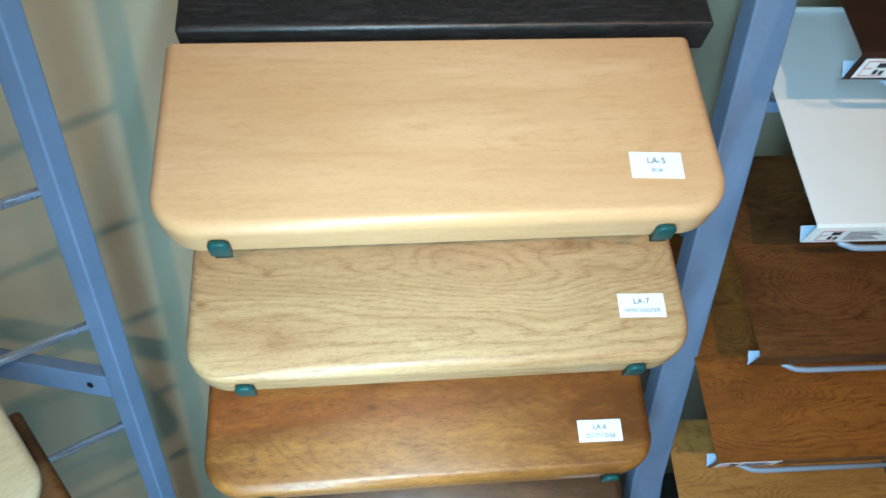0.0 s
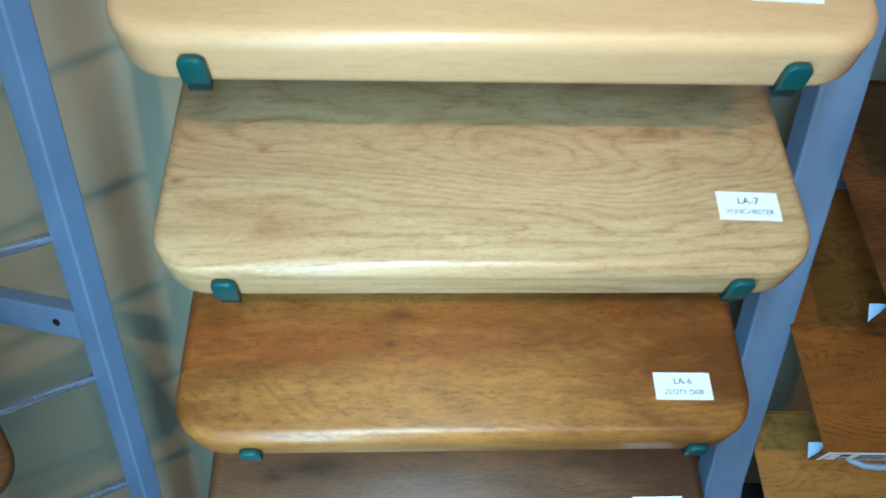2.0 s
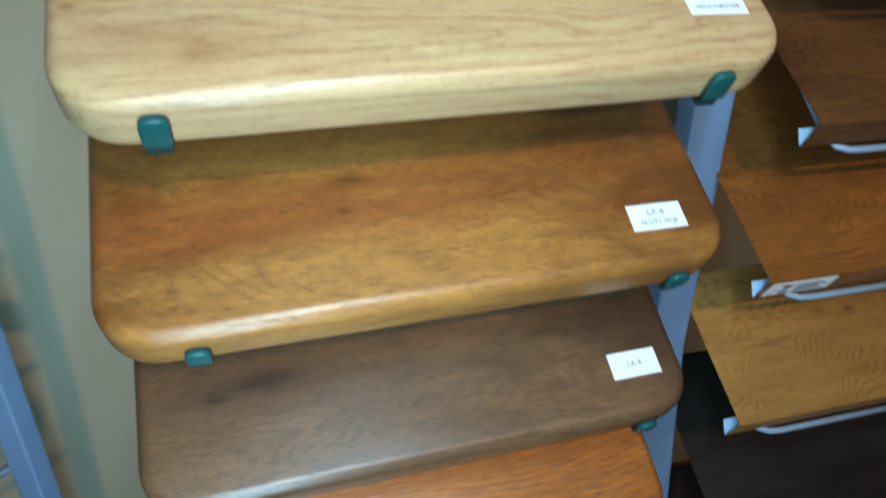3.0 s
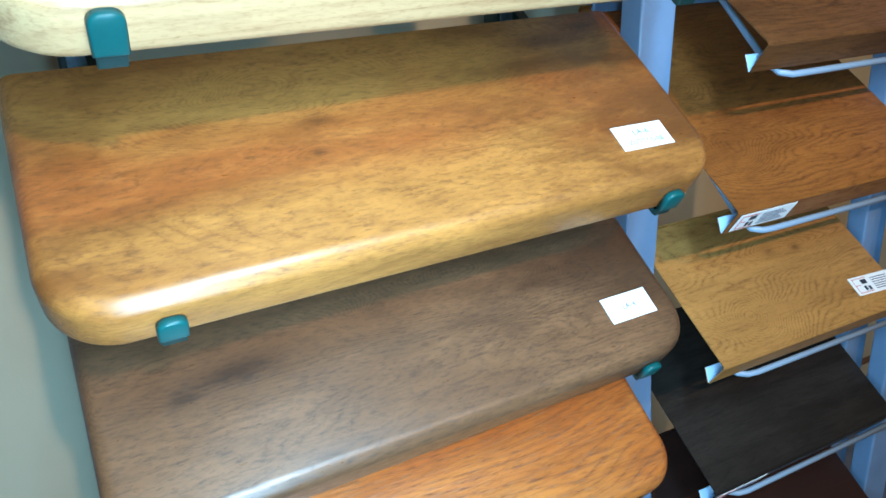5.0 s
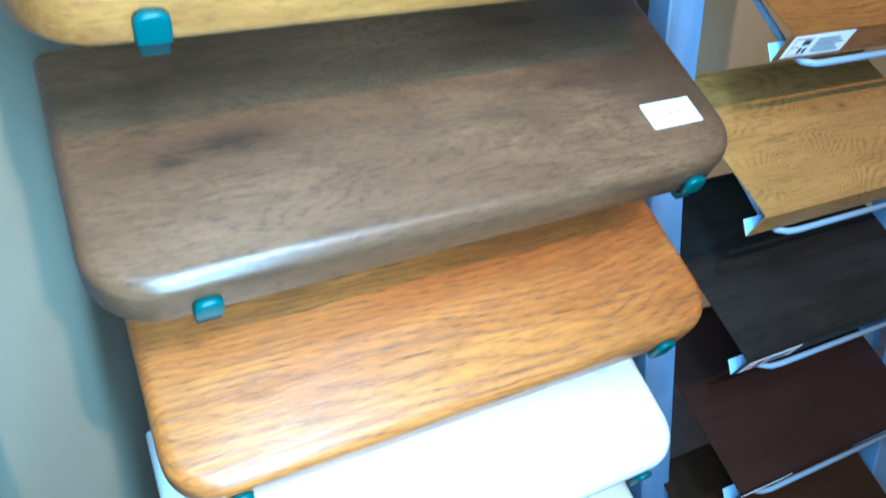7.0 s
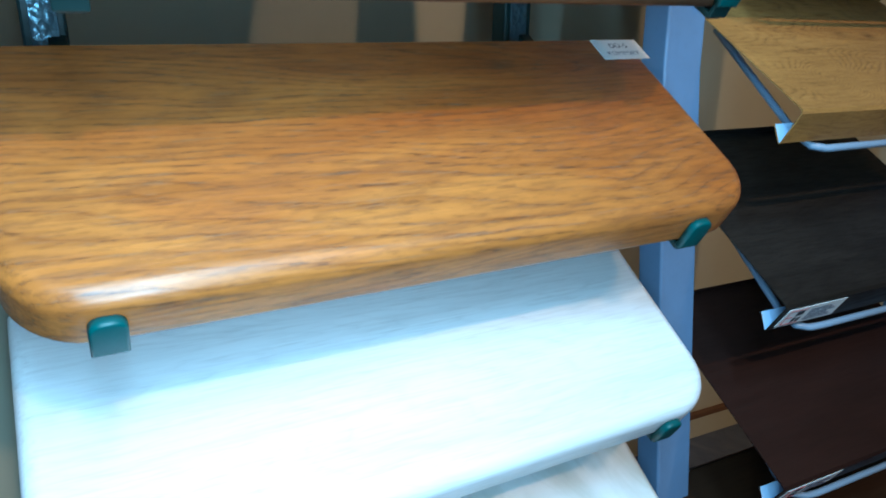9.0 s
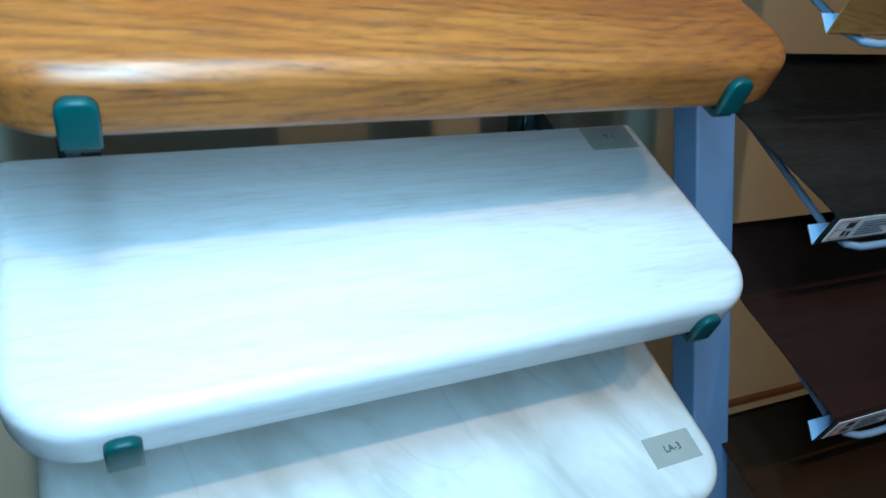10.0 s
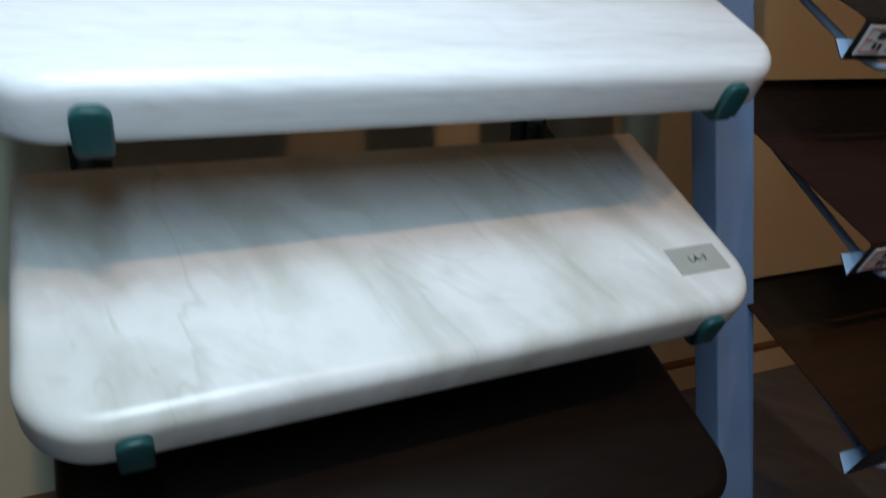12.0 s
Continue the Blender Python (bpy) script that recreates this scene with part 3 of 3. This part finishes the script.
# ---- rack of bent sheet sills, to the right ----
def sheet(x0, x1, depth, drop, lip, first, last, t=0.0012):
    """A run of the bent profile of a metal sill (upstand, top, front drop, lip): foil outside, pale primer inside."""
    prof = [(0.012, 0.006), (0.012, 0.0), (-depth + 0.003, 0.0), (-depth, -0.003), (-depth, -drop + 0.002), (-depth + 0.002, -drop), (-depth + 0.002 + lip * 0.80, -drop + lip * 0.55)]
    inner = []
    for i, (y, z) in enumerate(prof):
        d = (Vector(prof[min(i + 1, len(prof) - 1)]) - Vector(prof[max(i - 1, 0)])).normalized()
        inner.append((y - d[1] * t, z + d[0] * t))
    prof, inner = prof[first:last + 1], inner[first:last + 1]
    bm = bmesh.new()
    rows = [[[bm.verts.new((x, y, z)) for y, z in pts] for x in (x0, x1)] for pts in (prof, inner)]
    n = len(prof)
    for side, (a, b) in enumerate(rows):
        for i in range(n - 1):
            bm.faces.new((a[i], a[i + 1], b[i + 1], b[i])).material_index = side
    for e in (0, 1):
        o, q = rows[0][e], rows[1][e]
        for i in range(n - 1):
            bm.faces.new((o[i], q[i], q[i + 1], o[i + 1])).material_index = 0
    for i in (0, n - 1):
        bm.faces.new((rows[0][0][i], rows[0][1][i], rows[1][1][i], rows[1][0][i])).material_index = 1 if first else 0
    bmesh.ops.recalc_face_normals(bm, faces=bm.faces)
    return bm


# row: material, left end, length, front edge y, z, depth, sheet's label
SHEETS = [
    ("r_brown", 0.391, 0.34, -0.127, 1.567, 0.22, "dark brown bent metal outdoor sill"),
    ("r_white", 0.392, 0.34, -0.149, 1.393, 0.290, "white bent metal outdoor sill"),
    ("r_walnut", 0.381, 0.34, -0.148, 1.215, 0.264, "walnut-foil bent metal outdoor sill"),
    ("r_gold", 0.361, 0.335, -0.164, 1.052, 0.32, "golden-brown foil bent metal outdoor sill"),
    ("r_oak", 0.358, 0.320, -0.183, 0.876, 0.177, "light oak foil bent metal outdoor sill"),
    ("r_black", 0.367, 0.330, -0.197, 0.701, 0.224, "black-brown bent metal outdoor sill"),
    ("r_mahog", 0.368, 0.330, -0.231, 0.527, 0.218, "dark mahogany bent metal outdoor sill"),
    ("r_umber", 0.366, 0.330, -0.260, 0.356, 0.178, "dark umber bent metal outdoor sill near the floor"),
]
DROP = 0.037


def sheet_pose(x, y, z, depth, slope=30.0):
    return pose(x, y, z, slope, 0, 0) @ pose(0, depth, 0)


def code_label(parent, w, h, m):
    lab = part("label_sticker", box(0, w, 0, h, 0, 0.0005), M["paper"], parent, "white label with a red frame and unreadable print")
    lab.matrix_local = m
    z0, z1 = 0.0008, 0.0011

    def mark(name, x0, x1, y0, y1, mat):
        part(name, box(x0, x1, y0, y1, z0, z1), mat, lab)
    a, b = w * 0.05, w * 0.34
    for x0, x1, y0, y1 in ((a, b, h * 0.10, h * 0.13), (a, b, h * 0.87, h * 0.90), (a, a + 0.0006, h * 0.1, h * 0.9), (a, a + 0.009, h * 0.50, h * 0.53)):
        mark("frame_line", x0, x1, y0, y1, M["redink"])
    for x0, x1, y0, y1 in ((0.20, 0.32, 0.56, 0.80), (0.20, 0.25, 0.20, 0.44), (0.28, 0.33, 0.18, 0.40)):
        mark("dark_block", w * x0, w * x1, h * y0, h * y1, M["ink"])
    for q in range(6):
        mark("print_bar", w * 0.42, w * (0.90 - 0.06 * (q % 3)), h * (0.16 + q * 0.12), h * (0.20 + q * 0.12), M["greyink"])


for i, (mat, x, length, y, z, depth, label) in enumerate(SHEETS):
    sh = thing("metal_sill_sample", sheet_pose(x, y, z, depth), label, "window sill", "metal sills on the rack")
    for name, first, last in (("top_sheet", 0, 3), ("front_flange", 3, 5), ("lip", 5, 6)):
        part(name, sheet(0, length, depth, DROP, 0.018, first, last), [M[mat], M["primer"]], sh)
    if i in (0, 1, 3, 5, 6):
        code_label(sh, 0.082, 0.026, pose(0.006, -depth - 0.0006, -DROP + 0.006, 90, 0, 0))
    if i == 4:
        code_label(sh, 0.082, 0.026, pose(0.250, -depth + 0.026, 0.0004, 0, 0, -3))

for i, (mat, x, length, y, z, depth, label) in enumerate(SHEETS):
    base = sheet_pose(x, y, z, depth)
    w = thing("wire_support", base, "bent grey wire arm carrying a metal sill", "wire support", "wire supports")
    zf = -DROP - 0.006
    pts = [(0.045, -depth + 0.16, zf + 0.02), (0.045, -depth + 0.02, zf), (0.050, -depth + 0.002, zf), (0.062, -depth - 0.004, zf + 0.001), (0.075, -depth - 0.006, zf + 0.003), (length + 0.03, -depth - 0.006, zf + 0.003)]
    part("wire", tube(pts, 0.0036), M["wire"], w, "", True)

rack2 = thing("display_rack", pose(0, 0, 0), "blue-grey painted steel rack behind the metal sills", "rack")
part("post", leaning(0.745, -0.085, 0.0, 0.09, 0.0, 1.95, 0.045, 0.028), M["steel"], rack2)
part("post", leaning(0.775, -0.135, 0.0, 0.09, 0.0, 1.95, 0.053, 0.028), M["steel"], rack2)
for y, z in ((0.004, 1.455), (0.118, 1.212)):
    part("crossbar", box(0.380, 0.699, y, y + 0.016, z, z + 0.014, 0.002), M["steel"], rack2)

# ---- angled rack to the left ----
LEAN = (0.0334, -0.1297)


def on_post(z):
    """The post's left edge at the height z."""
    return Vector((-0.4091 + LEAN[0] * (z - 1), -0.0456 + LEAN[1] * (z - 1), z))


rack3 = thing("display_rack", pose(0, 0, 0), "blue-grey painted steel rack with bare wire rungs", "rack")
bm = box(0, 0.026, 0, 0.026, -1.0, 1.1, 0.002, 2)
bmesh.ops.transform(bm, matrix=pose(0, 0, 0, 0, 0, -22), verts=bm.verts)
for v in bm.verts:
    v.co += on_post(v.co.z + 1) - Vector((0, 0, v.co.z))
part("post", bm, M["steel"], rack3)
bar = part("crossbar", box(-0.60, 0.0, -0.012, 0.008, -0.018, 0.018, 0.002), M["steel"], rack3)
bar.matrix_local = Matrix.Translation(on_post(1.112) + Vector((0.004, 0.016, 0))) @ pose(0, 0, 0, 0, 0, -16)
part("screw_hole", tube([(-0.030, -0.0126, 0.0), (-0.030, -0.0118, 0.0)], 0.0045, 12), M["hole"], bar)
for q in range(5):
    p0 = on_post(1.6076 - q * 0.1891) + Vector((0.008, 0.008, 0))
    part("rung", tube([p0, p0 + Vector((-0.857, -0.504, -0.104)) * 0.30], 0.0055), M["chrome"], rack3, "shiny zinc-plated wire", True)
left = thing("window_sill_sample", pose(-0.456, -0.182, 1.225, 0, 0, 42) @ pose(0, 0, 0, 30, 0, 0), "pale wood window sill sample on the angled rack", "window sill")
part("board", board(-0.30, 0.0, 0.12, 0.03, 0.038, 0.011, 0.006), [M["pale"], M["chipboard"]], left)
# no second sample: an added board that draws the pale sill's dark end edge
under = thing("window_sill_sample", pose(-0.450, -0.166, 1.190, 0, 0, 42) @ pose(0, 0, 0, 30, 0, 0), "dark brown board added under the pale sill as its dark end", "window sill")
part("board", board(-0.30, 0.0, 0.15, 0.03, 0.030, 0.011, 0.006), [M["r_walnut"], M["chipboard"]], under)
